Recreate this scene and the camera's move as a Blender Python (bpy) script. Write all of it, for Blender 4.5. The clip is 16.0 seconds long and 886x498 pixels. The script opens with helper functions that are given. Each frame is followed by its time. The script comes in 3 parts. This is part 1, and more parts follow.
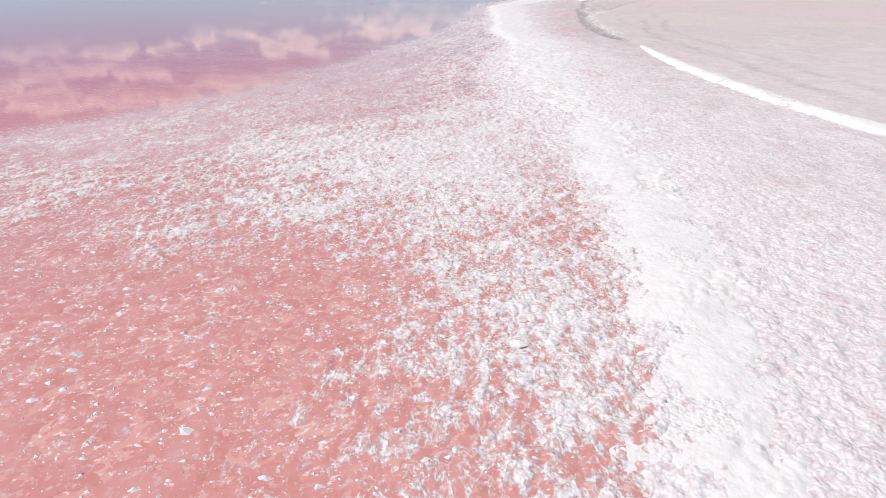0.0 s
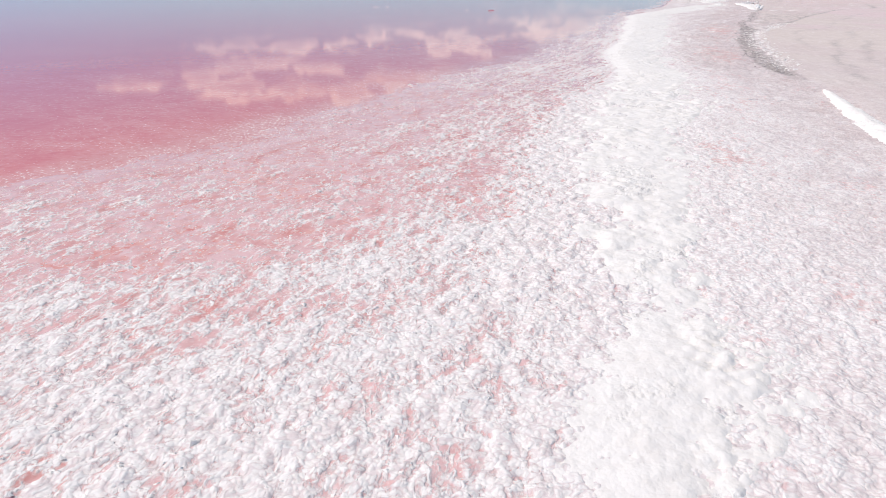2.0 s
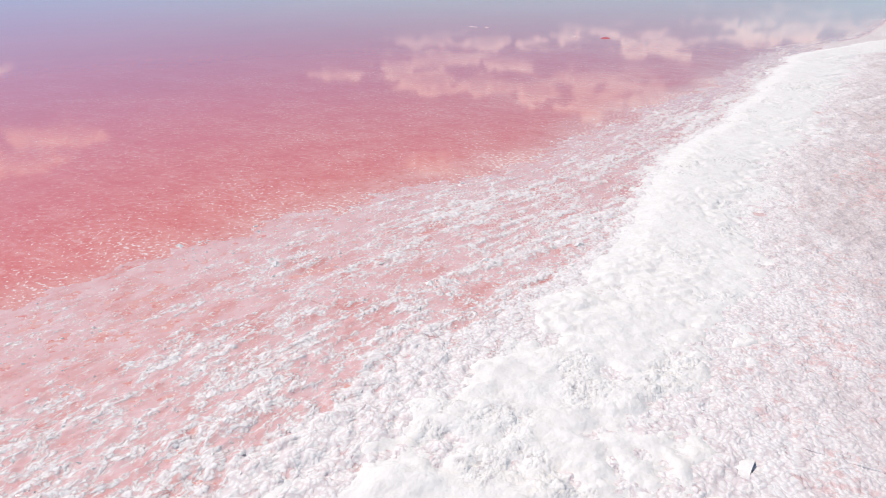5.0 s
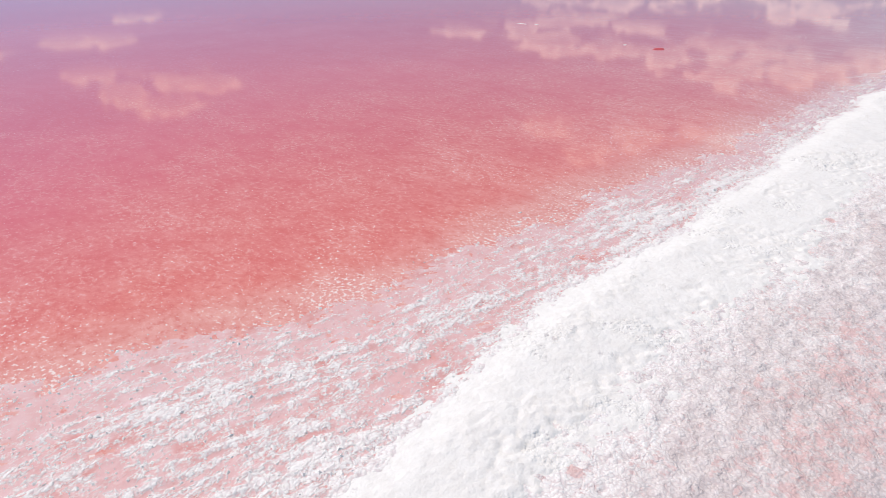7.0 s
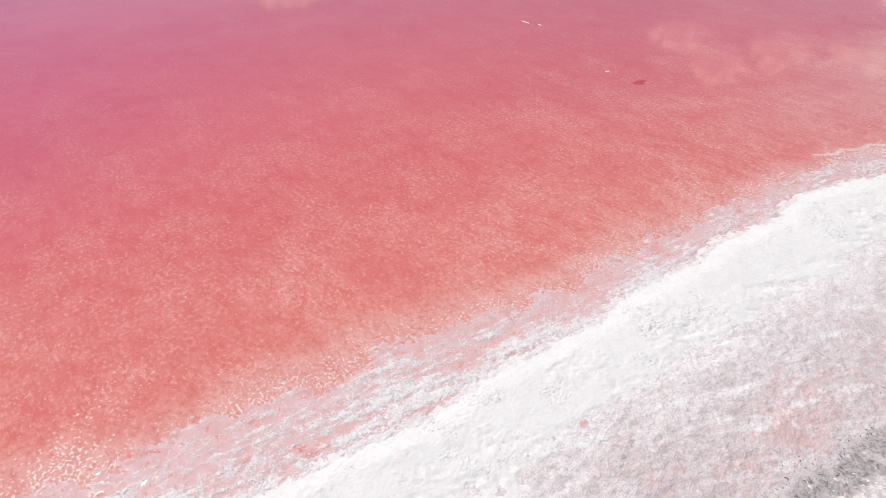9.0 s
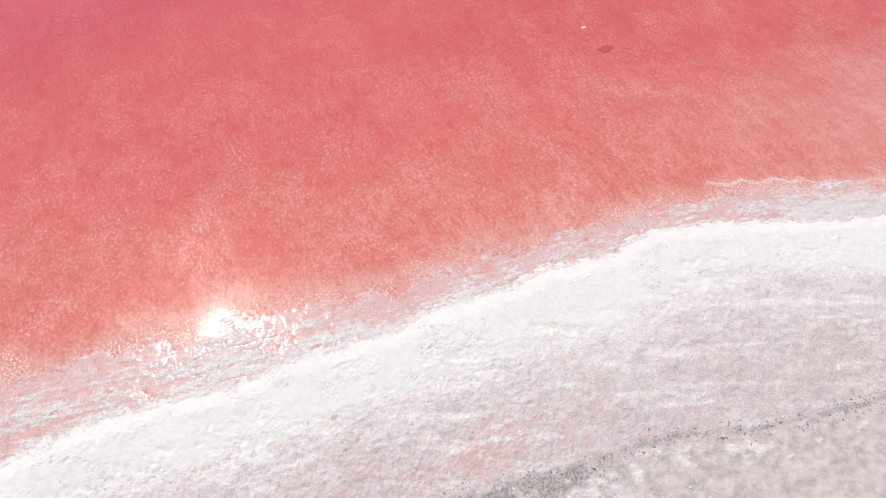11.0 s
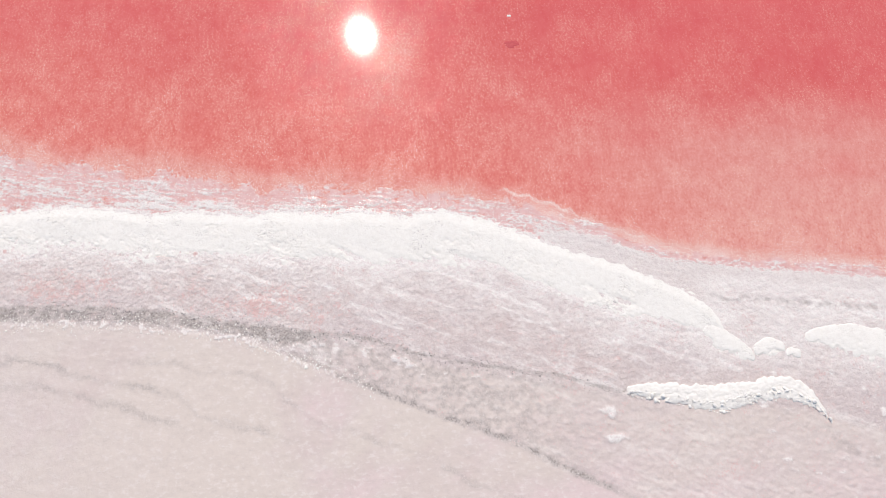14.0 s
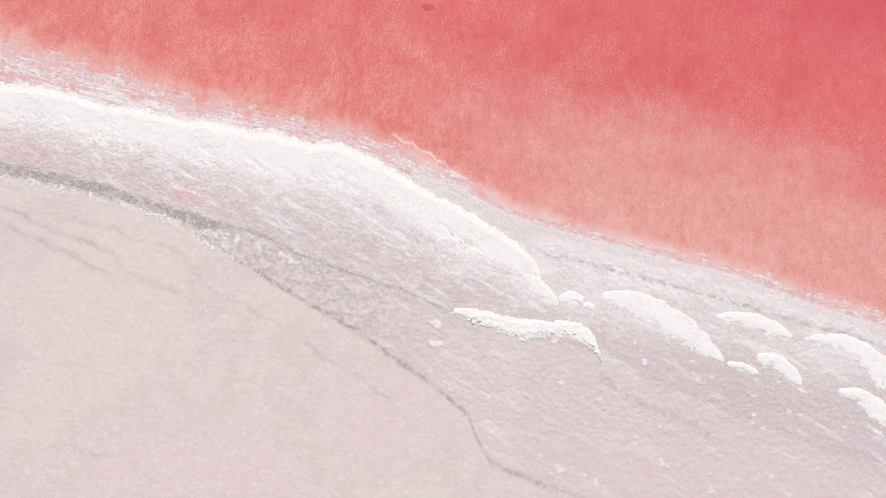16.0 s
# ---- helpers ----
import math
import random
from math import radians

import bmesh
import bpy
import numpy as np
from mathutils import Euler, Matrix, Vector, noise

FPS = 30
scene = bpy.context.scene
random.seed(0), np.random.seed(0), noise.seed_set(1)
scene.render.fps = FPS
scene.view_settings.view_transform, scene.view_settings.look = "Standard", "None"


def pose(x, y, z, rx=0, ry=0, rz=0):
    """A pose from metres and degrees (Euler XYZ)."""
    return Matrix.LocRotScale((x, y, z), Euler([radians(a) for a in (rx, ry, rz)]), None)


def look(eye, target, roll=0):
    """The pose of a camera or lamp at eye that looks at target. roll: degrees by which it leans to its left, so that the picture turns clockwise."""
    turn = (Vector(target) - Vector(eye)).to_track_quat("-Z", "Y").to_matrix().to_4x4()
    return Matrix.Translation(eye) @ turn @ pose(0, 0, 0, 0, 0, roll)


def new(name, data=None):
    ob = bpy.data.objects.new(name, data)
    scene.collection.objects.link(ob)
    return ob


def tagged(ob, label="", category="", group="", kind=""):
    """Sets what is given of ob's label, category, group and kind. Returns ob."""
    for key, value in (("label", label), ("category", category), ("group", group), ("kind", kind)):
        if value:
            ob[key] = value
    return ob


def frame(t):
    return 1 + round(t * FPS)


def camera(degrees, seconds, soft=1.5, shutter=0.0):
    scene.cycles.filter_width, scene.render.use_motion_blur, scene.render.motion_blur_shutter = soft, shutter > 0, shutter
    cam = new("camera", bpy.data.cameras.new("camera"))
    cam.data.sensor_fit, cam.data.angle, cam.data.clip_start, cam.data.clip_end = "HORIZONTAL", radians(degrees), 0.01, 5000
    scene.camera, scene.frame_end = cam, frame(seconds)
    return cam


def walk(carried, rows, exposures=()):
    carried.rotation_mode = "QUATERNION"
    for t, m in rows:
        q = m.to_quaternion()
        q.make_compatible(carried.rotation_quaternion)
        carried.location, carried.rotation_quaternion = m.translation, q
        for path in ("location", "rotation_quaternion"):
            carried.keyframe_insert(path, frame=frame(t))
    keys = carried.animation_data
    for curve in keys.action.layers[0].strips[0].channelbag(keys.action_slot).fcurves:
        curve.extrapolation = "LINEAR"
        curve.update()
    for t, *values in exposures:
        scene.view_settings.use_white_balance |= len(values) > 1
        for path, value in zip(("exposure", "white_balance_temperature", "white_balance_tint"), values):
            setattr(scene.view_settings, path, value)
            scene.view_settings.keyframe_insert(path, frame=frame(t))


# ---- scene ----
cam = camera(68.9, 16.0, soft=0.6)
# seconds, place, then yaw, pitch and roll in degrees
PATH = [
    (0.0, -0.00, 0.00, 4.15, 0.00, -23.89, 0.10),
    (0.5, 1.05, 2.77, 4.11, 4.63, -23.84, 0.06),
    (1.0, 1.93, 5.48, 4.11, 8.44, -23.83, -0.05),
    (1.5, 2.66, 8.27, 4.10, 11.31, -23.81, -0.17),
    (2.0, 3.30, 11.22, 4.06, 13.88, -23.77, -0.12),
    (2.5, 3.92, 14.21, 4.06, 16.27, -23.74, -0.07),
    (3.0, 4.44, 17.16, 4.12, 18.92, -23.83, -0.01),
    (3.5, 4.96, 19.84, 4.26, 21.99, -23.97, 0.10),
    (4.0, 5.49, 22.31, 4.52, 24.86, -23.95, -0.05),
    (4.5, 6.09, 24.67, 4.82, 27.55, -23.88, -0.13),
    (5.0, 6.67, 26.96, 5.10, 30.11, -23.89, -0.11),
    (5.5, 7.21, 29.14, 5.39, 32.70, -24.16, -0.07),
    (6.0, 7.74, 31.20, 5.79, 35.40, -24.83, -0.02),
    (6.5, 8.36, 33.19, 6.45, 38.12, -25.88, 0.03),
    (7.0, 9.12, 35.21, 7.46, 40.59, -27.22, 0.03),
    (7.5, 10.09, 37.42, 8.84, 42.80, -28.70, -0.03),
    (8.0, 11.11, 39.63, 10.39, 45.43, -30.41, 0.01),
    (8.5, 12.21, 41.89, 12.07, 48.16, -32.73, -0.14),
    (9.0, 13.25, 44.25, 13.98, 51.12, -35.36, -0.16),
    (9.5, 14.24, 46.70, 16.12, 54.28, -38.73, -0.09),
    (10.0, 15.20, 49.19, 18.42, 57.66, -43.16, -0.03),
    (10.5, 16.10, 51.68, 20.90, 61.28, -48.40, -0.01),
    (11.0, 16.89, 54.20, 23.58, 65.12, -53.77, 0.05),
    (11.5, 17.50, 56.76, 26.46, 69.11, -58.58, 0.17),
    (12.0, 17.90, 59.34, 29.51, 73.15, -62.51, 0.24),
    (12.5, 18.12, 61.98, 32.53, 77.19, -66.12, 0.27),
    (13.0, 18.20, 64.72, 35.44, 80.82, -69.49, 0.10),
    (13.5, 18.13, 67.48, 38.27, 84.27, -72.41, -0.07),
    (14.0, 17.95, 70.20, 41.06, 87.69, -75.12, -0.12),
    (14.5, 17.62, 72.88, 43.84, 90.80, -77.78, -0.15),
    (15.0, 17.08, 75.53, 46.63, 93.48, -80.54, -0.17),
    (15.5, 16.30, 78.15, 49.38, 95.91, -83.33, -0.02),
    (16.0, 15.32, 80.66, 52.07, 97.88, -86.09, -0.02),
]
walk(cam, [(t, pose(x, y, z, 90 + pitch, 0, yaw) @ pose(0, 0, 0, 0, 0, roll)) for t, x, y, z, yaw, pitch, roll in PATH],
     exposures=((0.0, -0.06, 6880, 14), (7.0, -0.05, 6850, 13), (12.0, -0.05, 7080, 12), (16.0, -0.04, 7080, 12)))

# ---- sky and sun ----
SUN_AZ, SUN_EL = -100.0, 56.2
# clouds low over the lake: bearing, height, half width, half height (degrees), density
CLOUDS = [
    (-39.3, 8.6, 2.6, 0.7, 0.9), (-34.3, 8.2, 2.6, 1.1, 0.9), (-31.0, 9.4, 3.2, 1.3, 1.0), (-27.4, 9.6, 2.8, 1.0, 0.9), (-30.5, 7.6, 4.5, 1.0, 0.6),
    (-24.2, 7.9, 2.4, 0.7, 0.9), (-27.0, 6.1, 7.5, 0.8, 0.65), (-12.3, 6.4, 3.6, 0.9, 0.75), (-16.5, 5.2, 5.0, 0.7, 0.4),
    (-22.0, 10.2, 2.6, 1.3, 0.85), (-17.3, 11.0, 3.8, 1.5, 0.95), (-11.5, 10.3, 4.0, 1.5, 0.9), (-17.0, 8.9, 5.5, 1.2, 0.6), (-6.0, 9.0, 5.0, 1.6, 0.6),
    (-31.2, 16.0, 2.4, 1.5, 1.1), (-27.4, 18.0, 2.6, 1.7, 1.2), (-23.0, 16.4, 2.8, 1.6, 0.95), (-16.0, 15.6, 5.5, 1.4, 0.8),
    (-68.6, 10.6, 2.3, 0.9, 1.2), (-66.8, 12.4, 2.2, 1.3, 1.3), (-63.6, 13.6, 3.2, 1.0, 1.3), (-60.0, 12.1, 2.4, 0.9, 1.2), (-64.0, 11.4, 4.5, 1.0, 0.5),
    (-69.6, 8.2, 2.4, 0.8, 0.9), (-66.8, 8.4, 1.8, 0.7, 0.85), (-65.0, 6.9, 2.3, 0.5, 0.8), (-75.5, 8.8, 3.2, 0.35, 0.75), (-2.0, 4.5, 9.0, 1.6, 0.55),
]


class Nodes:
    """Small helper that wires shader nodes."""

    def __init__(self, tree):
        self.tree = tree
        tree.nodes.clear()

    def add(self, kind, *ins):
        n = self.tree.nodes.new(kind)
        for i, v in enumerate(ins):
            self.put(n, i, v)
        return n.outputs[0] if n.outputs else n

    def put(self, n, key, v):
        if v is None:
            return
        if isinstance(v, bpy.types.NodeSocket):
            self.tree.links.new(v, n.inputs[key])
        else:
            n.inputs[key].default_value = v

    def math(self, op, a, b=None, c=None, clamp=False):
        n = self.tree.nodes.new("ShaderNodeMath")
        n.operation, n.use_clamp = op, clamp
        for i, v in enumerate((a, b, c)):
            self.put(n, i, v)
        return n.outputs[0]

    def mix(self, fac, a, b):
        n = self.tree.nodes.new("ShaderNodeMix")
        n.data_type = "RGBA"
        self.put(n, 0, fac)
        self.put(n, 6, a)
        self.put(n, 7, b)
        return n.outputs[2]

    def ramp(self, v, lo, hi, to_lo=0.0, to_hi=1.0):
        n = self.tree.nodes.new("ShaderNodeMapRange")
        n.interpolation_type = "SMOOTHSTEP"
        for i, s in enumerate((v, lo, hi, to_lo, to_hi)):
            self.put(n, i, s)
        return n.outputs[0]

    def noise(self, vec, scale, detail=3.0, rough=0.55, bend=0.0):
        n = self.tree.nodes.new("ShaderNodeTexNoise")
        self.put(n, "Vector", vec)
        self.put(n, "Scale", scale)
        self.put(n, "Detail", detail)
        self.put(n, "Roughness", rough)
        self.put(n, "Distortion", bend)
        return n.outputs[0]

    def clods(self, vec, scale):
        """Rounded bumps of that many to the metre, shaken out of their rows."""
        n = self.tree.nodes.new("ShaderNodeTexVoronoi")
        n.feature = "SMOOTH_F1"
        n.inputs["Smoothness"].default_value = 0.25
        self.put(n, "Vector", vec)
        self.put(n, "Scale", scale)
        return self.math("SUBTRACT", 1.0, n.outputs["Distance"])

    def attr(self, name):
        n = self.tree.nodes.new("ShaderNodeAttribute")
        n.attribute_name = name
        s = self.tree.nodes.new("ShaderNodeSeparateColor")
        self.tree.links.new(n.outputs["Color"], s.inputs[0])
        return s.outputs

    def place(self):
        return self.tree.nodes.new("ShaderNodeNewGeometry").outputs["Position"]

    def stretch(self, vec, sx, sy, sz=1.0):
        n = self.tree.nodes.new("ShaderNodeMapping")
        self.put(n, 0, vec)
        n.inputs["Scale"].default_value = (sx, sy, sz)
        return n.outputs[0]

    def bump(self, height, strength, dist):
        n = self.tree.nodes.new("ShaderNodeBump")
        self.put(n, "Height", height)
        self.put(n, "Strength", strength)
        self.put(n, "Distance", dist)
        return n.outputs[0]


def make_sky():
    w = bpy.data.worlds.new("sky")
    scene.world = w
    w.use_nodes = True
    g = Nodes(w.node_tree)
    air = g.tree.nodes.new("ShaderNodeTexSky")
    air.sky_type = "NISHITA"
    air.sun_disc = False
    air.sun_elevation, air.sun_rotation = radians(SUN_EL), radians(SUN_AZ)
    air.air_density, air.dust_density, air.ozone_density = 1.0, 0.1, 1.5
    way = g.add("ShaderNodeTexCoord")
    n = g.tree.nodes.new("ShaderNodeSeparateXYZ")
    g.put(n, 0, way)
    az = g.math("MULTIPLY", g.math("ARCTAN2", n.outputs[0], n.outputs[1]), 57.2958)
    el = g.math("MULTIPLY", g.math("ARCSINE", n.outputs[2]), 57.2958)
    flat = g.add("ShaderNodeCombineXYZ", g.math("MULTIPLY", az, 0.38), el)
    wisp = g.noise(flat, 1.15, 9.0, 0.62, 0.3)
    body, lean, weight = None, None, None
    for a, e, wide, high, dense in CLOUDS:
        dx = g.math("DIVIDE", g.math("SUBTRACT", az, a), wide)
        dy = g.math("DIVIDE", g.math("SUBTRACT", el, e), high)
        r = g.math("SQRT", g.math("ADD", g.math("MULTIPLY", dx, dx), g.math("MULTIPLY", dy, dy)))
        m = g.math("MULTIPLY", g.math("SUBTRACT", 1.0, r), dense)
        near = g.math("MAXIMUM", g.math("ADD", m, 0.4), 0.0)
        part_lean = g.math("MULTIPLY", near, dy)
        body = m if body is None else g.math("MAXIMUM", body, m)
        lean = part_lean if lean is None else g.math("ADD", lean, part_lean)
        weight = near if weight is None else g.math("ADD", weight, near)
    side = g.math("DIVIDE", lean, g.math("ADD", weight, 0.01))
    puff = g.math("ADD", body, g.math("MULTIPLY", g.math("SUBTRACT", wisp, 0.5), 3.6))
    cover = g.math("MULTIPLY", g.ramp(puff, 0.08, 0.34), g.ramp(body, -0.35, 0.1))
    # sunlit tops, thin grey hearts
    core = g.ramp(puff, 0.25, 0.8)
    lit = g.math("MULTIPLY", g.ramp(side, -0.6, 0.35, 0.25, 1.0), g.ramp(core, 0.0, 1.0, 1.0, 0.45))
    haze = g.mix(g.ramp(el, 1.5, 8.5), (3.3, 6.2, 8.0, 1), (2.0, 3.9, 6.8, 1))
    haze = g.mix(g.ramp(az, -80.0, -25.0, 1.0, 0.0), haze, (2.6, 4.9, 8.8, 1))
    air_tone = g.mix(g.ramp(el, 6.0, 34.0, 0.9, 0.0), air.outputs[0], haze)
    deep_blue = g.math("MULTIPLY", g.ramp(az, -95.0, -52.0, 0.9, 0.0), g.math("MULTIPLY", g.ramp(el, 10.0, 19.0), g.ramp(el, 20.0, 36.0, 1.0, 0.0)))
    air_tone = g.mix(deep_blue, air_tone, (1.9, 3.7, 9.4, 1))
    tone = g.mix(g.math("MULTIPLY", cover, lit), air_tone, (9.4, 10.2, 10.8, 1))
    bg = g.add("ShaderNodeBackground", tone, 0.1)
    g.add("ShaderNodeOutputWorld", bg)


make_sky()
lamp = bpy.data.lights.new("sun", "SUN")
lamp.energy, lamp.angle, lamp.color = 3.3, radians(0.53), (1.0, 0.96, 0.9)
sun_way = Vector((math.sin(radians(SUN_AZ)) * math.cos(radians(SUN_EL)), math.cos(radians(SUN_AZ)) * math.cos(radians(SUN_EL)),
                  math.sin(radians(SUN_EL))))
new("sun", lamp).matrix_world = look(sun_way * 80, (0, 0, 0))


# ---- materials ----
def material(name):
    m = bpy.data.materials.new(name)
    m.use_nodes = True
    return m, Nodes(m.node_tree)


def finish(g, colour, rough, normal=None, spec=0.5, ior=1.5, coat=0.0, ripple=None):
    n = g.tree.nodes.new("ShaderNodeBsdfPrincipled")
    g.put(n, "Base Color", colour)
    g.put(n, "Roughness", rough)
    g.put(n, "Specular IOR Level", spec)
    g.put(n, "IOR", ior)
    g.put(n, "Normal", normal)
    g.put(n, "Coat Weight", coat)
    g.put(n, "Coat Roughness", 0.03)
    g.put(n, "Coat Normal", ripple)
    g.put(n, "Coat IOR", 1.33)
    g.add("ShaderNodeOutputMaterial", n.outputs[0])


def ground_material():
    """Salt lace over wet rose mud, stained crust, dark mud and sand, told apart by the zones of the ground."""
    m, g = material("salt_flat")
    p = g.place()
    a, b = g.attr("zone"), g.attr("zone_more")
    shaken = g.tree.nodes.new("ShaderNodeVectorMath")
    shaken.operation = "ADD"
    n = g.tree.nodes.new("ShaderNodeTexNoise")
    g.put(n, "Vector", p)
    g.put(n, "Scale", 5.0)
    shift = g.tree.nodes.new("ShaderNodeVectorMath")
    shift.operation = "SCALE"
    g.put(shift, 0, n.outputs["Color"])
    shift.inputs["Scale"].default_value = 0.16
    g.put(shaken, 0, p)
    g.put(shaken, 1, shift.outputs[0])
    q = shaken.outputs[0]
    big, small = g.clods(q, 6.5), g.clods(q, 17.0)
    lace = g.noise(g.stretch(p, 1.0, 0.45), 5.5, 6.0, 0.74, 0.5)
    vein = g.math("ABSOLUTE", g.math("SUBTRACT", g.noise(g.stretch(p, 1.0, 0.6), 4.2, 5.0, 0.62, 0.4), 0.5))
    lace = g.math("ADD", g.math("MULTIPLY", lace, 0.9), g.ramp(vein, 0.0, 0.07, 0.13, 0.0))
    lace = g.math("ADD", lace, g.math("MULTIPLY", g.math("SUBTRACT", small, 0.62), 0.14))
    spots, dots = g.noise(p, 9.0, 4.0, 0.66), g.noise(p, 5.0, 5.0, 0.7)
    mid, wide = g.noise(p, 2.2, 4.0, 0.6), g.noise(p, 0.5, 4.0)
    tint = g.noise(g.stretch(p, 1.0, 0.5), 0.22, 4.0, 0.6)

    def share(texture, amount, soft):
        edge = g.math("SUBTRACT", 0.75, g.math("MULTIPLY", amount, 0.5))
        gap = g.math("SUBTRACT", texture, edge)
        return g.ramp(gap, -soft, soft)

    # wet rose mud under a skin of brine
    wet = g.mix(g.ramp(mid, 0.3, 0.7), (0.70, 0.285, 0.245, 1), (0.755, 0.36, 0.325, 1))
    film = g.mix(g.ramp(mid, 0.3, 0.7), (0.775, 0.455, 0.43, 1), (0.825, 0.555, 0.535, 1))
    wet = g.mix(share(g.noise(g.stretch(p, 1.0, 0.4), 1.8, 6.0, 0.65), b[2], 0.12), wet, film)
    wet = g.mix(g.ramp(spots, 0.54, 0.67, 0.0, 0.6), wet, (0.85, 0.62, 0.58, 1))
    wet = g.mix(g.ramp(spots, 0.30, 0.40, 0.45, 0.0), wet, (0.56, 0.22, 0.185, 1))
    # white crust, thin and rosy in its hollows
    salt = g.mix(g.ramp(dots, 0.36, 0.56), (0.85, 0.78, 0.745, 1), (0.92, 0.885, 0.845, 1))
    # rosy hollows between small clods, their shade put into the same colour
    salt = g.mix(g.ramp(g.math("ADD", small, g.math("MULTIPLY", mid, 0.5)), 0.58, 0.76, 0.45, 0.0), salt, (0.69, 0.555, 0.55, 1))
    salt = g.mix(g.ramp(dots, 0.33, 0.43, 0.45, 0.0), salt, (0.62, 0.53, 0.525, 1))
    # stained crust, granular
    stain = g.mix(g.ramp(mid, 0.3, 0.7), (0.66, 0.553, 0.523, 1), (0.745, 0.642, 0.61, 1))
    stain = g.mix(g.ramp(tint, 0.44, 0.62, 0.0, 0.5), stain, (0.68, 0.585, 0.585, 1))
    stain = g.mix(g.ramp(tint, 0.36, 0.48, 0.6, 0.0), stain, (0.68, 0.545, 0.52, 1))
    # light and shade of the clods put into the colour: bright tops, dark gaps
    stain = g.mix(g.ramp(big, 0.68, 0.90, 0.0, 0.75), stain, (0.85, 0.78, 0.765, 1))
    stain = g.mix(g.ramp(small, 0.42, 0.60, 0.45, 0.0), stain, (0.52, 0.435, 0.425, 1))
    stain = g.mix(g.ramp(dots, 0.58, 0.70, 0.0, 0.5), stain, (0.90, 0.86, 0.845, 1))
    # sand, beige and pink by turns, lightly dimpled
    broad = g.noise(p, 0.06, 6.0, 0.62, 0.5)
    place = g.tree.nodes.new("ShaderNodeSeparateXYZ")
    g.put(place, 0, p)
    broad = g.math("ADD", broad, g.ramp(place.outputs[0], 15.0, 25.0, 0.09, -0.05))
    sand = g.mix(g.ramp(wide, 0.3, 0.7), (0.685, 0.577, 0.536, 1), (0.73, 0.625, 0.586, 1))
    sand = g.mix(g.ramp(broad, 0.47, 0.58, 0.0, 0.8), sand, (0.73, 0.638, 0.575, 1))
    sand = g.mix(g.ramp(broad, 0.40, 0.5, 0.8, 0.0), sand, (0.75, 0.60, 0.588, 1))
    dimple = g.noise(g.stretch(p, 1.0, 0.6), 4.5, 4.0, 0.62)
    # dimple relief shaded in the colour too: crests lighter, hollows darker
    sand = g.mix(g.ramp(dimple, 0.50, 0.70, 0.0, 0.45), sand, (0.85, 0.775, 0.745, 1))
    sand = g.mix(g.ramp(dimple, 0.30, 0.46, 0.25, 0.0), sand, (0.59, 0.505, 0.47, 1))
    mud = g.mix(g.ramp(spots, 0.38, 0.60), (0.345, 0.30, 0.282, 1), (0.54, 0.482, 0.455, 1))
    mud = g.mix(g.ramp(dots, 0.60, 0.66, 0.0, 0.8), mud, (0.82, 0.77, 0.74, 1))
    rose = g.mix(g.ramp(spots, 0.35, 0.65), (0.68, 0.37, 0.335, 1), (0.76, 0.50, 0.475, 1))
    on = share(lace, a[0], 0.10)
    col = g.mix(on, wet, salt)
    col = g.mix(share(dots, a[1], 0.26), col, stain)
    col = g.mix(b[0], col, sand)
    col = g.mix(g.math("MULTIPLY", share(spots, b[1], 0.09), 0.7), col, rose)
    col = g.mix(a[2], col, mud)
    dry = g.math("MAXIMUM", on, g.math("MAXIMUM", a[1], b[0]))
    rough = g.ramp(dry, 0.0, 0.6, 0.11, 0.85)
    relief = g.math("ADD", g.math("MULTIPLY", big, 0.8), g.math("MULTIPLY", small, 0.6))
    relief = g.math("MULTIPLY", relief, g.math("SUBTRACT", 1.1, g.math("MULTIPLY", b[0], 0.95)))
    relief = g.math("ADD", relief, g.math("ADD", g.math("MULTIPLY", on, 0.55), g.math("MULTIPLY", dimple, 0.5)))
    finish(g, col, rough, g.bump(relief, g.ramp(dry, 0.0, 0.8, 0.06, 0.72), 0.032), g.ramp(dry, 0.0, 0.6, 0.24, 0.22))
    return m


def bank_material():
    """Dried salt foam: nearly plain white, with pitted patches."""
    m, g = material("white_salt_foam")
    p = g.place()
    mid, wide = g.noise(p, 4.0, 4.0, 0.62), g.noise(p, 0.6, 4.0, 0.6)
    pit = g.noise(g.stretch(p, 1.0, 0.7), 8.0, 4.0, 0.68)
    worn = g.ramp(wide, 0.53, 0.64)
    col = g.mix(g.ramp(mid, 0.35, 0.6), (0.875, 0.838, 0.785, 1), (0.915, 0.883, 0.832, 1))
    # shade inside the pits put into the colour, stronger in the worn patches
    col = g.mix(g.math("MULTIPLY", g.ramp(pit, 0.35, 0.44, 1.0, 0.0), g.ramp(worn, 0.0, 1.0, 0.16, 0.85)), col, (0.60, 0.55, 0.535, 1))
    clod = g.math("ADD", g.clods(p, 9.5), g.math("MULTIPLY", g.clods(p, 21.0), 0.5))
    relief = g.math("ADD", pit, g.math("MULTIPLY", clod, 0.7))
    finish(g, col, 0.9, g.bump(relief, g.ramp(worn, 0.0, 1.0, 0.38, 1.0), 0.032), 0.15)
    return m


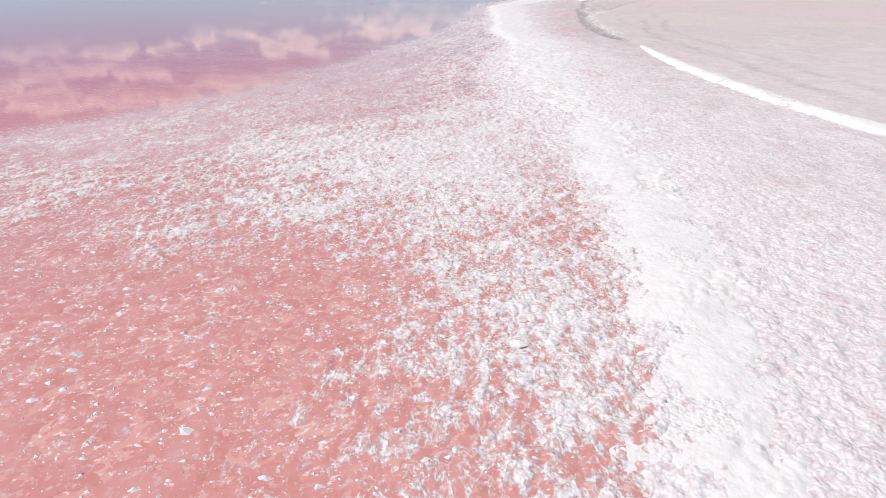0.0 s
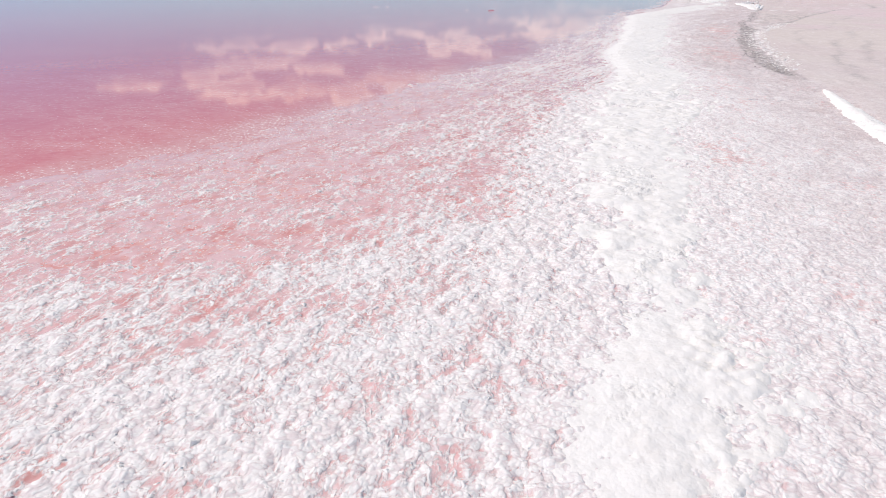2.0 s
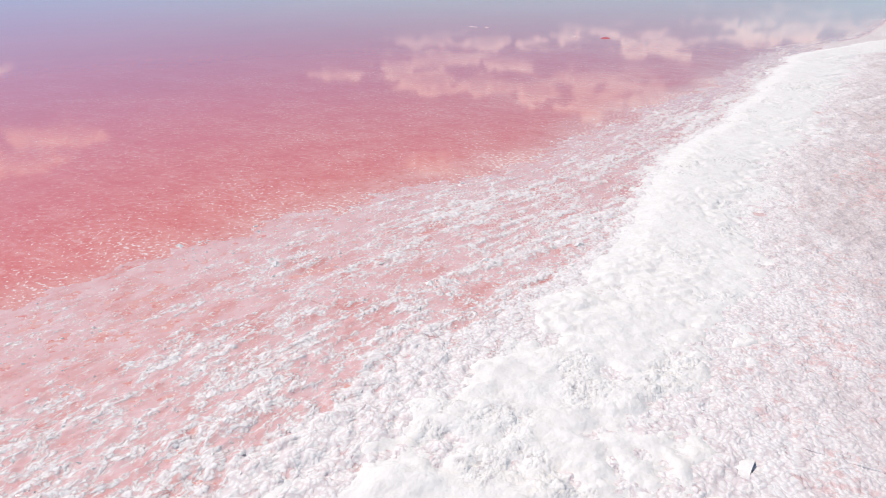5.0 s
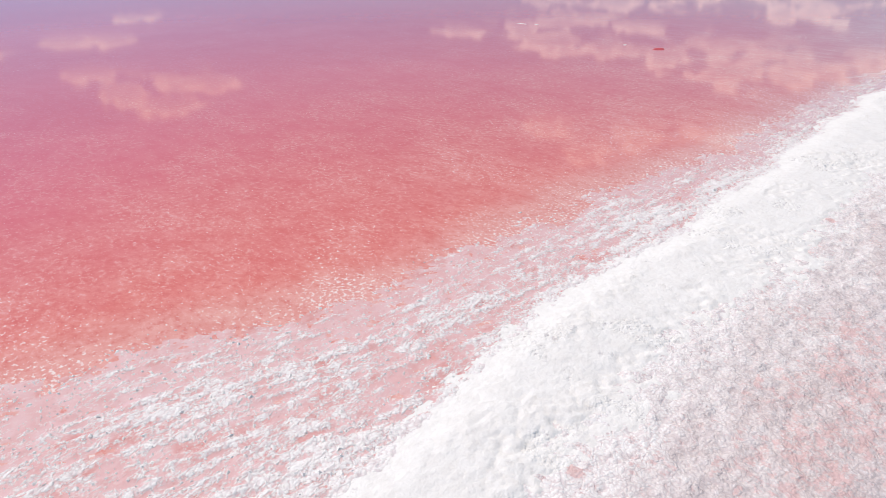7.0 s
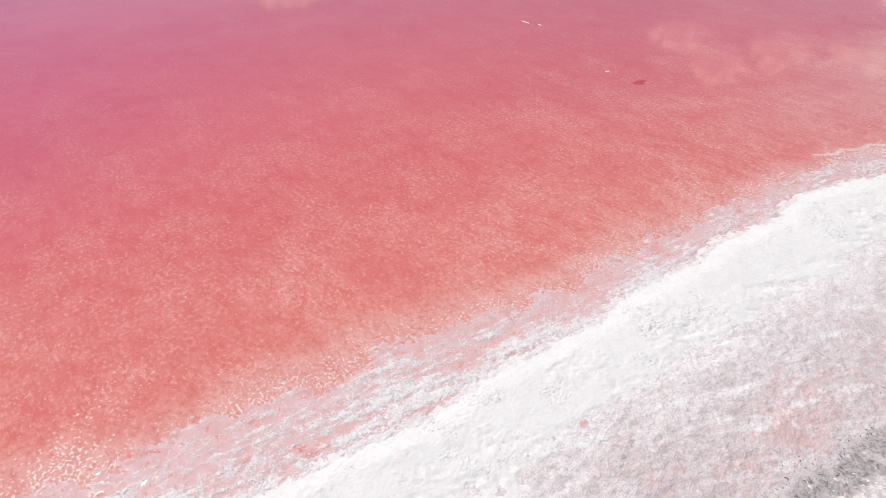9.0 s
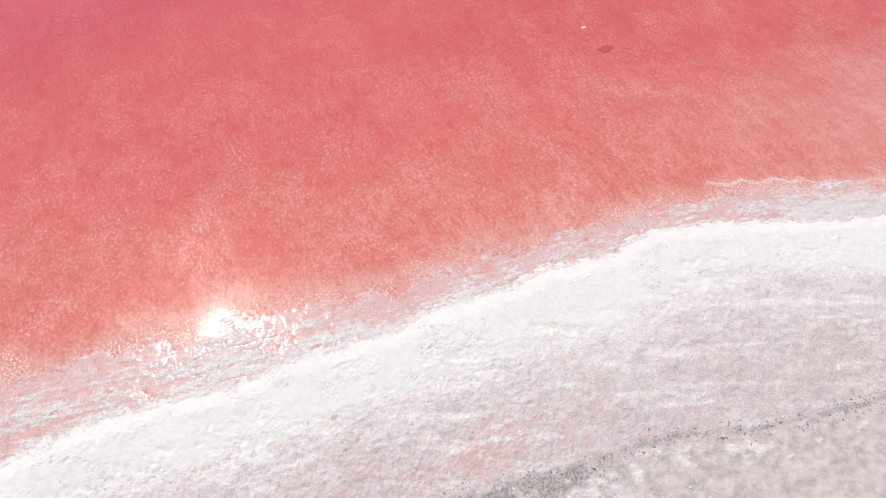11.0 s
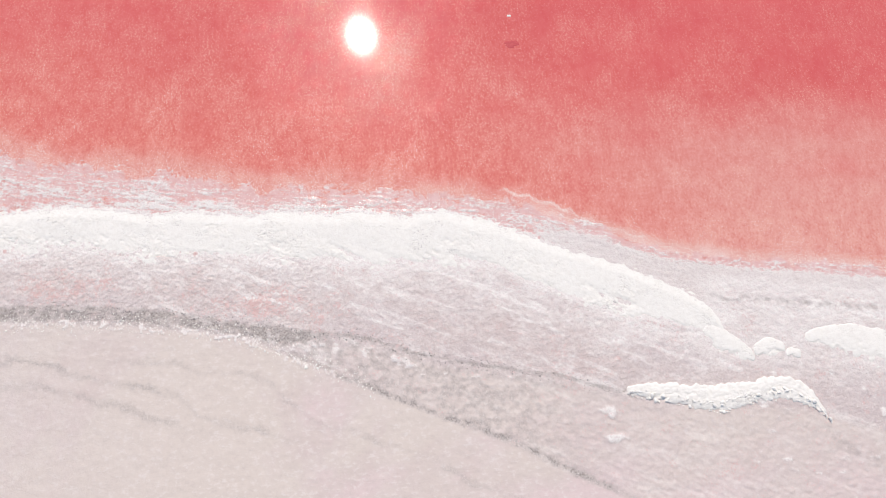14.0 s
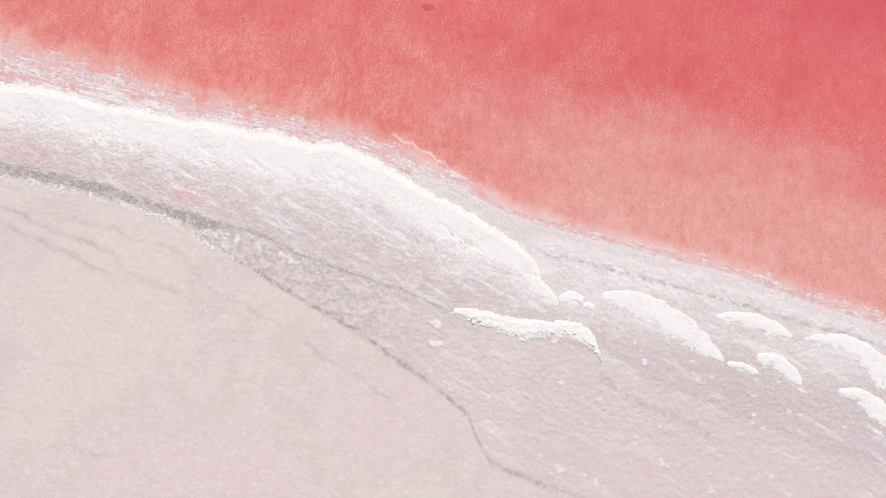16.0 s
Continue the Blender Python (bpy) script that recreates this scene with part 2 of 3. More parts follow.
def water_material():
    """Opaque rose brine, salmon over the shallows, a pale film at the edge, clouded and flecked with foam."""
    m, g = material("rose_brine")
    p = g.place()
    a = g.attr("depth")
    wide = g.noise(g.stretch(p, 1.0, 0.6), 0.10, 3.0)
    cloud = g.noise(g.stretch(p, 0.75, 1.0), 0.36, 7.0, 0.66, 0.3)
    mid = g.noise(g.stretch(p, 0.7, 1.0), 1.6, 6.0, 0.70)
    speck = g.noise(g.stretch(p, 0.8, 1.0), 6.5, 3.0, 0.7)
    off = g.math("SUBTRACT", cloud, 0.5)
    shallow = g.math("ADD", a[0], g.math("MULTIPLY", off, g.ramp(a[0], 0.02, 0.5, 0.15, 0.6)), clamp=True)
    deep = g.mix(g.ramp(wide, 0.3, 0.7), (0.675, 0.077, 0.099, 1), (0.74, 0.114, 0.129, 1))
    shoal = g.mix(g.ramp(mid, 0.32, 0.68), (0.775, 0.213, 0.168, 1), (0.84, 0.315, 0.258, 1))
    film = g.mix(g.ramp(mid, 0.3, 0.7), (0.775, 0.42, 0.36, 1), (0.83, 0.52, 0.455, 1))
    col = g.mix(shallow, deep, shoal)
    col = g.mix(a[1], col, film)
    crowd = g.math("ADD", speck, g.math("MULTIPLY", off, 0.35))
    col = g.mix(g.math("MULTIPLY", g.ramp(crowd, 0.50, 0.70), g.ramp(a[0], 0.0, 0.8, 0.12, 0.6)), col, (0.87, 0.46, 0.40, 1))
    col = g.mix(g.math("MULTIPLY", g.ramp(crowd, 0.32, 0.47, 0.55, 0.0), shallow), col, (0.70, 0.15, 0.125, 1))
    fleck = g.noise(p, 11.0, 4.0, 0.62)
    thick = g.math("ADD", fleck, g.math("MULTIPLY", off, 0.3))
    froth = g.ramp(g.math("ADD", thick, g.math("MULTIPLY", a[2], 0.16)), 0.70, 0.78)
    col = g.mix(g.math("MULTIPLY", froth, 0.85), col, (0.90, 0.78, 0.73, 1))
    ripple = g.bump(g.noise(p, 15.0, 2.0, 0.5), 0.85, 0.01)
    finish(g, col, g.ramp(froth, 0.0, 1.0, 0.043, 0.5), None, 0.48, 1.35, 0.12, ripple)
    return m


def mud_material(name, dark, light):
    m, g = material(name)
    p = g.place()
    col = g.mix(g.ramp(g.noise(p, 14.0, 5.0, 0.65), 0.35, 0.65), dark, light)
    finish(g, col, 0.6, g.bump(g.noise(p, 40.0, 4.0), 0.4, 0.02), 0.3)
    return m


MUD = mud_material("wet_mud", (0.29, 0.25, 0.235, 1), (0.46, 0.405, 0.38, 1))
ALGAE = mud_material("dark_algae", (0.56, 0.075, 0.085, 1), (0.65, 0.10, 0.11, 1))
GROUND, BANK, WATER = ground_material(), bank_material(), water_material()


# ---- arithmetic for the lie of the land ----
def hashed(ix, iy, seed):
    h = (ix.astype(np.int64) * 374761393 + iy.astype(np.int64) * 668265263 + seed * 974634777) & 0xFFFFFFFF
    h = ((h ^ (h >> 13)) * 1274126177) & 0xFFFFFFFF
    h = ((h ^ (h >> 16)) * 2246822519) & 0xFFFFFFFF
    return ((h ^ (h >> 15)) & 0xFFFFFF) / float(0xFFFFFF)


def smooth(v, lo, hi):
    t = np.clip((v - lo) / (hi - lo), 0, 1)
    return t * t * (3 - 2 * t)


def value_noise(x, y, seed):
    ix, iy = np.floor(x), np.floor(y)
    fx, fy = x - ix, y - iy
    fx, fy = fx * fx * (3 - 2 * fx), fy * fy * (3 - 2 * fy)
    a, b = hashed(ix, iy, seed), hashed(ix + 1, iy, seed)
    c, d = hashed(ix, iy + 1, seed), hashed(ix + 1, iy + 1, seed)
    return (a * (1 - fx) + b * fx) * (1 - fy) + (c * (1 - fx) + d * fx) * fy


def fbm(x, y, seed, octaves=4):
    """Noise of mean 0 and a spread of about 1."""
    total, amp, norm = np.zeros_like(x), 1.0, 0.0
    for k in range(octaves):
        total += amp * (value_noise(x * 2 ** k + 17.3 * k, y * 2 ** k - 9.1 * k, seed + k) - 0.5)
        norm += amp * amp
        amp *= 0.55
    return total / (0.27 * math.sqrt(norm))


def lumps(x, y, size, seed):
    """Rounded clods of about that size: 0 between them, up to 1 on top."""
    u, v = x / size, y / size
    ix, iy = np.floor(u), np.floor(v)
    best = np.zeros_like(u)
    for dx in (-1, 0, 1):
        for dy in (-1, 0, 1):
            cx, cy = ix + dx, iy + dy
            px, py = cx + hashed(cx, cy, seed), cy + hashed(cx, cy, seed + 1)
            r = 0.35 + 0.55 * hashed(cx, cy, seed + 2)
            d2 = ((u - px) ** 2 + (v - py) ** 2) / (r * r)
            best = np.maximum(best, r * np.sqrt(np.clip(1 - d2, 0, 1)))
    return best


def along(pairs):
    """x of a line that runs up the shore, as a function of y."""
    ys, xs = [p[0] for p in pairs], [p[1] for p in pairs]
    return lambda y: np.interp(y, ys, xs)


# outer edge of the crust, towards the open lake
water_edge = along([(-3000, -400), (-50, -70), (0, -35), (10, -20), (14, -14.5), (16.7, -11.6), (19.5, -9.7), (22, -8.0), (25, -6.2), (28.7, -5.3),
                    (32, -4.2), (36, -3.2), (39.3, -2.0), (42, -0.9), (45, -0.2), (48, 0.4), (51, 0.7), (54, 1.1), (57.5, 1.9), (61, 2.3),
                    (65, 2.5), (70, 2.9), (73, 3.3), (76.5, 4.1), (79, 5.3), (81.5, 6.1), (85, 7.5), (90, 8.3), (97, 9.1), (104, 9.9),
                    (110, 11.3), (116, 12.3), (125, 14), (150, 21), (220, 55), (400, 180), (3000, 900)])
# the two edges of the white bank
bank_left = along([(-40, -3.0), (0, 0.9), (4, 1.8), (6.4, 2.4), (8.2, 2.7), (12.3, 2.85), (17.4, 3.1), (18.8, 3.2), (21, 2.5), (24, 2.2),
                   (25.3, 1.75), (27.5, 1.7), (29.5, 1.9), (31.6, 2.1), (34.7, 2.8), (36.0, 2.9), (36.4, 3.1), (38, 3.35), (40, 3.35), (42, 3.2),
                   (44.8, 2.95), (47.4, 3.1), (49.5, 3.25), (51.3, 3.75), (52.9, 3.5), (55, 3.65), (58.0, 4.05), (59.3, 3.75), (61.5, 4.0), (63.3, 4.2),
                   (65, 3.95), (68.4, 4.65), (69.3, 4.2), (71, 4.3), (73.5, 5.1), (77.5, 6.7), (82, 8.3), (86.0, 10.2), (87.6, 11.3), (88.3, 12.6)])
bank_right = along([(-40, -2.0), (0, 2.0), (4, 2.7), (5.6, 3.1), (8.2, 4.1), (12.7, 4.8), (19, 5.0), (24, 5.2), (28.6, 5.6), (34, 6.1),
                    (39, 6.2), (42, 5.8), (47, 5.95), (52, 6.7), (57, 6.9), (62.5, 7.5), (66.7, 8.0), (70, 7.7), (74.5, 8.5), (78, 10.2), (81.5, 11.6), (85.4, 12.6), (88.3, 13.0)])
# where the crust ends at the dark wet line, and where the dry sand begins
dark_edge = along([(-50, 20), (0, 14.0), (12, 12.2), (17, 11.2), (24, 10.5), (30, 10.2), (36, 10.5), (40, 10.0), (43, 9.7), (47.3, 9.9), (50, 10.1), (53, 10.5),
                   (56, 11.1), (58, 11.4), (62, 12.1), (66, 12.65), (68, 13.4), (70, 14.0), (74, 14.8), (78, 15.6), (81.5, 16.5), (84, 17.0), (92, 17.6),
                   (100, 20), (125, 26), (200, 60), (3000, 900)])
sand_edge = along([(-50, 20.6), (0, 14.6), (12, 12.8), (17, 11.8), (24, 11.0), (30, 10.8), (36, 11.0), (40, 10.7), (47.3, 11.0), (52.7, 11.5), (56, 12.0), (58, 12.4),
                   (60, 13.3), (62.8, 14.5), (66.6, 16.2), (70.5, 17.8), (73.7, 19.0), (77.2, 20.9), (81, 22.7), (84, 24.7), (85, 26.5), (86.3, 28.1),
                   (90, 29.1), (93, 29.6), (125, 36), (200, 80), (3000, 1000)])
# the grey line behind the lake's crust, past the end of the bank
grey_edge = along([(86, 10.2), (88.3, 11.0), (92.5, 11.5), (97, 11.9), (104, 12.9), (109.5, 13.7), (116, 14.6), (140, 20)])


# lines that old tides left in the sand: course, strength, width, where they start and end
TIDES = [
    (along([(15, 13.3), (43.6, 13.1), (47.9, 14.3), (49.5, 14.7), (52.2, 15.3), (54.2, 16.1), (55.4, 17.1), (58.5, 18.0), (61.6, 19.4)]), 0.45, 0.18, 14, 60.5),
    (along([(15, 15.6), (43.0, 14.7), (46.9, 15.3), (50.1, 16.1), (52.4, 17.2), (54.8, 18.1)]), 0.34, 0.2, 14, 54.5),
    (along([(46.6, 13.1), (52.0, 13.6), (56.7, 14.5), (58.3, 14.9), (59.4, 15.4), (62.2, 17.4), (66.0, 18.8), (67.5, 19.4), (70.5, 20.9), (78.2, 24.7), (83.3, 28.9)]),
     0.28, 0.17, 50, 79),
    (along([(68.2, 24.8), (71.2, 26.6), (74.2, 28.4)]), 0.14, 0.13, 68.5, 74),
    (along([(20, 27), (48.3, 29.3), (51.2, 30.4), (54.1, 31.6), (57.6, 32.0), (60.9, 32.9)]), 0.34, 0.09, 30, 60),
]
ledge_tail = along([(93.3, 19.4), (95.8, 21.0), (98.2, 22.2), (101.8, 22.8), (104, 24.3)])


def spot(x, y, cx, cy, rx, ry):
    return np.exp(-((x - cx) / rx) ** 2 - ((y - cy) / ry) ** 2)


def ground_at(x, y, coarse):
    """Height and zones of the ground; coarse: the size of its clods in metres."""
    e = 0.25 * fbm(x * 0.9, y * 0.9, 11) + 0.12 * fbm(x * 4, y * 4, 19, 3)
    xw, xl, xr, xd, xs = water_edge(y), bank_left(y), bank_right(y), dark_edge(y), sand_edge(y)
    past = smooth(y, 86.5, 89.5)
    d = x - xw
    # share of the shallows that salt covers
    band = fbm(d * 1.3, y * 0.17, 31, 3) * 0.6 + fbm(x * 0.35, y * 0.3, 37, 3) * 0.3 + fbm(d * 3.6, y * 0.55, 41, 4) * 0.55
    c = 0.0 * x + 0.45
    pond = smooth(-0.5 + 1.5 * e - x, -1.3, 1.3) * smooth(9.4 + e * 2 - 0.15 * x - y, -1.2, 1.6)
    c += 2.5 * smooth(d + e, 0.0, 2.2) - 2.85
    c += band * (0.6 + 0.1 * smooth(y, 28, 40)) + 0.3 * smooth(y, 28, 36) + 0.45 * fbm(x * 1.4, y * 1.1, 45, 4)
    c -= 2.4 * pond
    tongue = smooth(y + 0.55 * x, 11.4, 12.6) * smooth(20.6 - y + 0.62 * x + e, 0.0, 0.8) * smooth(x, -9, -4) * smooth(26 - y, 0, 3)
    tongue *= 0.35 + 0.65 * smooth(x + 0.25 * y, -1.6, 0.6)
    c += 1.25 * tongue - 0.35 * smooth(-x, 4, 7) * smooth(22 - y, 0, 3)
    c -= 1.5 * spot(x, y, 2.2, 13.2, 0.7, 2.2) + 0.9 * spot(x, y, 2.3, 17.6, 0.9, 1.4) + 0.6 * spot(x, y, -0.8, 12.9, 1.2, 0.5)
    c += 0.5 * smooth(11 - y, 0, 2) * smooth(x, 0.2, 1.2) + 0.4 * smooth(15 - y, 0, 3) * (1 - pond)
    c -= 1.25 * smooth(-x, -0.5, 2.5) * smooth(y + 0.5 * x, 15, 19) * (1 - smooth(y, 33, 40))
    c -= 0.25 * smooth(y, 22, 26) + 0.35 * smooth(y, 31, 38)
    # a strip of open brine runs beside the bank
    gap = spot(x, y, 0.9, 25.0, 0.55, 2.6) + spot(x, y, 0.9, 29.0, 0.5, 2.0) + spot(x, y, 1.6, 32.3, 0.35, 1.3) + spot(x, y, 2.4, 35.6, 0.4, 0.9)
    gap += spot(x, y, 2.5, 44.6, 0.3, 1.6) + spot(x, y, 2.7, 48.3, 0.3, 1.6) + spot(x, y, 2.9, 53.5, 0.4, 1.2)
    c -= 1.7 * gap
    c += 1.2 * np.exp(-((d + 0.6 * e - 0.7) / 0.4) ** 2) * (1 - smooth(y, 26, 34))
    c += smooth(y, 22, 38) * (0.3 + 0.8 * fbm(d * 6.5, y * 0.8, 47, 4)) - 0.4 * smooth(-x, 3, 6) * smooth(22 - y, 0, 3)
    c += (0.9 + 0.5 * smooth(36 - y, 0, 4)) * smooth(x - xl, -2.2, -0.2) * smooth(y, 12, 20) * (1 - 0.6 * smooth(y, 38, 44))
    c = np.where(y > 76, c + 0.9 * smooth(y, 76, 80), c)
    near_bank = smooth(x - xl + 0.5 * e * (1 - smooth(y, 34, 40)) - 0.15 * smooth(y, 34, 40), -0.25, 0.1) * (1 - past) + past
    c = np.maximum(c, -3 + near_bank * 5.5 * smooth(d, 0.0, 1.5))
    n = 0.8 * (lumps(x, y, coarse, 51) - 0.42) / 0.26 + 0.5 * (lumps(x, y, coarse * 2.3, 57) - 0.42) / 0.26
    n = (n + 0.9 * fbm(x * 0.75 / coarse, y * 0.5 / coarse, 61, 3) + 0.5 * fbm(d * 2.4, y * 0.9, 63, 4)) / 1.4
    share = np.clip(0.53 + 0.15 * c + (0.022 + 0.018 * smooth(c, -0.6, 1.0)) * n, 0, 1)
    h = 0.014 + (0.010 + 0.003 * smooth(34 - y, 0, 3)) * np.clip(n, -1.2, 3) * (0.25 + 0.75 * smooth(c, -2, 1)) + 0.008 * np.clip(c, -1.5, 2.5)
    # puffed clods where the crust meets the bank
    puff = smooth(x - xl + 0.5 * e, -2.6, -0.5) * smooth(y, 15, 20) * (1 - smooth(y, 34, 40))
    h = h + puff * smooth(c, -0.3, 0.8) * (0.038 * lumps(x, y, 0.19, 65) - 0.01)
    # the lake bed falls away
    h = h - 0.03 * smooth(-d - e, -0.4, 0.5) - 0.06 * np.clip(-d - e - 0.3, 0, 8) - 0.002 * np.clip(-d, 0, 500)
    shore_grey = smooth(y, 74, 80) * smooth(d, 0.3, 1.2)
    # land behind the bank
    right = smooth(x - xr + 0.6 * e, -0.6, 0.4) * (1 - past) + past * smooth(d + e, 1.2, 2.4)
    rough_right = 0.06 + (0.010 + 0.006 * smooth(y, 36, 46)) * n
    dry = smooth(x - xs + 0.3 * e, -0.15, 0.35)
    flat = 0.09 + 0.006 * fbm(x * 1.3, y * 1.3, 71, 5) + 0.006 * fbm(x * 3.4, y * 1.9, 73, 3)
    land = rough_right * (1 - dry) + flat * dry
    h = h * (1 - right) + land * right
    # stained, greyish crust behind the bank, whiter where the bank is near
    far_off = smooth(x - xr, 0.0, np.maximum((xd - xr) * 0.75, 0.5))
    blot = fbm(x * 1.7, y * 1.1, 81) * 0.3 + fbm(x * 6, y * 6, 83, 3) * 0.22
    stain = right * np.clip((0.36 + 0.36 * smooth(y, 20, 50)) * (0.5 + 0.6 * far_off) * (0.2 + 0.8 * smooth(x - xr + e + 0.25 * fbm(x * 2.2, y * 1.3, 85, 4), -0.3 - 0.3 * smooth(y, 36, 46), 3.4 - 2.6 * smooth(y, 36, 46))) + 0.3 * past + (0.4 - 0.25 * past) * blot, 0, 1)
    # rosy patches where the crust is thin
    rosy = fbm(x * 1.2, y * 0.8, 91, 4) * 0.5 + fbm(x * 5, y * 3.2, 93, 3) * 0.45
    rosy_zone = spot(x, y, 10.1, 58.5, 1.0, 4.0) + 0.9 * spot(x, y, 8.9, 46.0, 1.2, 4.0) + 0.75 * spot(x, y, 6.3, 26.5, 0.7, 2.0)
    rosy_zone += 0.6 * spot(x, y, 7.4, 37.0, 1.3, 3.5) + 0.45 * spot(x, y, 11.0, 62.0, 1.2, 4.0)
    rosy = right * (1 - dry) * np.clip(0.12 + 0.22 * rosy + 0.36 * rosy_zone, 0, 0.8)
    rosy = np.maximum(rosy, 0.9 * smooth(spot(x, y, 6.0, 41.9, 0.22, 0.2) + 0.15 * e, 0.5, 0.8))
    rosy = np.maximum(rosy, 0.8 * smooth(spot(x, y, 6.7, 54.4, 0.22, 0.25) + 0.15 * e, 0.5, 0.8))
    # dark wet line
    thick = (xs - xd) * (1 - smooth(y, 57, 64)) + 0.26 * smooth(y, 57, 64)
    s = (x - xd + 0.25 * e) / np.maximum(0.25, thick)
    line = smooth(s, -0.2, 0.25) * (1 - smooth(s, 0.55, 1.25)) * smooth(y, 37.5, 40.5) * (1 - smooth(y, 80, 84))
    line *= 1 - 0.3 * smooth(y, 58, 64)
    edge2 = np.exp(-((x - xs + 0.15 * e) / 0.22) ** 2) * smooth(y, 60, 66) * (1 - smooth(y, 90, 96)) * 0.9
    back = np.exp(-((x - grey_edge(y) + 0.3 * e) / 0.16) ** 2) * smooth(y, 86, 90) * 0.7
    far_line = smooth(y, 56, 60) * (1 - smooth(y, 70, 84)) * smooth(x - xd, 0.2, 0.6) * (1 - dry) * 0.5
    tail_line = 0.4 * np.exp(-((x - ledge_tail(y) + 0.5 * e) / 0.35) ** 2) * smooth(y, 92.5, 94) * (1 - smooth(y, 103, 105))
    crumb = smooth(fbm(x * 3.1, y * 3.1, 103, 4), -0.9, 0.9)
    dark = np.clip(line * (0.5 + 0.6 * crumb) + edge2 * (0.45 + 0.55 * crumb) + back * crumb + far_line * crumb + tail_line * crumb, 0, 1)
    # white crumbs along the wet line
    fringe = np.exp(-((x - xs - 0.1 + 0.4 * e) / 0.4) ** 2) * smooth(y, 41, 44) * (1 - smooth(y, 60, 68))
    fringe = 0.8 * smooth(fringe * smooth(fbm(x * 4, y * 4, 107, 4), -0.1, 1.2), 0.35, 0.7)
    bits = past * smooth(fbm(x * 2.0, y * 1.1, 109, 5), 1.2, 2.2) * smooth(x - grey_edge(y), 0.2, 1.0) * (1 - dry) * smooth(x - xd + 6, 0, 3)
    streak = smooth(fbm((x - 0.45 * y) * 2.2, (y + 0.45 * x) * 0.4, 127, 5), 0.3, 1.7) * smooth(y, 42, 58)
    strewn = np.exp(-((x - xd - 0.9 + 0.5 * e) / 0.5) ** 2) * smooth(y, 57, 61) * (1 - smooth(y, 68, 80))
    strewn = 0.7 * smooth(strewn * smooth(fbm(x * 3.3, y * 2.2, 129, 4), 0.0, 1.3), 0.3, 0.7)
    fringe = np.maximum(fringe, strewn)
    stain = np.clip(stain - fringe - bits - 0.55 * right * streak, 0, 1)
    dark = np.clip(dark - 0.8 * fringe, 0, 1)
    h += 0.03 * fringe + 0.02 * bits - 0.02 * dark
    # faint tide lines in the sand
    soft = 0.13 * fbm(x * 0.5, y * 0.4, 115, 3) + 0.06 * fbm(x * 4, y * 4, 116, 3)
    tide = sum(1.2 * k * np.exp(-((x + 1.6 * soft - curve(y)) / (1.25 * wd)) ** 2) * smooth(y, y0 - 2, y0 + 2) * (1 - smooth(y, y1 - 2, y1 + 2))
               for curve, k, wd, y0, y1 in TIDES)
    dark = np.maximum(dark, dry * tide * (0.35 + 0.65 * smooth(fbm(x * 1.1, y * 0.6, 117, 4), -0.8, 0.9)))
    tail = smooth(spot(x, y, 17.8, 80.4, 0.38, 0.8) + spot(x, y, 19.4, 80.6, 0.25, 0.6) + 0.9 * e, 0.5, 0.8)
    stain, h = stain * (1 - tail), h + 0.05 * tail
    stain *= 1 - 0.55 * np.clip(spot(x, y, 14.5, 90, 1.6, 4) + spot(x, y, 15.3, 98, 2.2, 6) + spot(x, y, 16, 112, 2.5, 6), 0, 1)
    stain = np.maximum(stain, shore_grey * (1 - right) * np.clip(0.45 + 0.1 * blot, 0, 1))
    white = np.maximum(share * (1 - right) + right, shore_grey)
    sand = dry * (1 - 0.9 * fringe) * (0.45 + 0.55 * smooth(y, 30, 58))
    sand = np.maximum(sand, right * smooth(x - xd, 0.2, 1.0) * smooth(y, 58, 70) * 0.65 * (1 - fringe) * (1 - bits) * (1 - tail))
    thin = 0.85 * smooth(d + e, 0.0, 0.7) * (1 - smooth(d + e, 1.2, 3.8)) * smooth(y, 24, 36)
    thin = np.maximum(thin, 0.65 * smooth(y, 11, 16) + 0.4 * spot(x, y, 1.9, 14.0, 1.2, 3.5))
    return h, np.stack([white, stain, dark], -1), np.stack([sand, rosy, thin], -1)


def axis(*stops):
    """Cuts from stop to stop, each stretch at its own step."""
    out = [stops[0]]
    for step, end in zip(stops[1::2], stops[2::2]):
        n = max(1, round((end - out[-1]) / step))
        start = out[-1]
        out += [start + (end - start) * k / n for k in range(1, n + 1)]
    return np.array(out)


def grid_faces(rows, cols, first=0):
    i = first + (np.arange(rows - 1)[:, None] * cols + np.arange(cols - 1)[None, :]).ravel()
    return np.stack([i, i + 1, i + cols + 1, i + cols], -1)


def sheet_mesh(name, verts, faces, mat, attributes=()):
    me = bpy.data.meshes.new(name)
    me.vertices.add(len(verts))
    me.vertices.foreach_set("co", verts.astype(np.float32).ravel())
    me.loops.add(faces.size)
    me.loops.foreach_set("vertex_index", faces.astype(np.int32).ravel())
    me.polygons.add(len(faces))
    me.polygons.foreach_set("loop_start", np.arange(0, faces.size, 4, dtype=np.int32))
    me.polygons.foreach_set("use_smooth", np.ones(len(faces), dtype=bool))
    for key, values in attributes:
        at = me.color_attributes.new(key, "FLOAT_COLOR", "POINT")
        at.data.foreach_set("color", np.concatenate([values, np.ones((len(values), 1))], 1).astype(np.float32).ravel())
    me.update()
    me.validate()
    me.materials.append(mat)
    return me


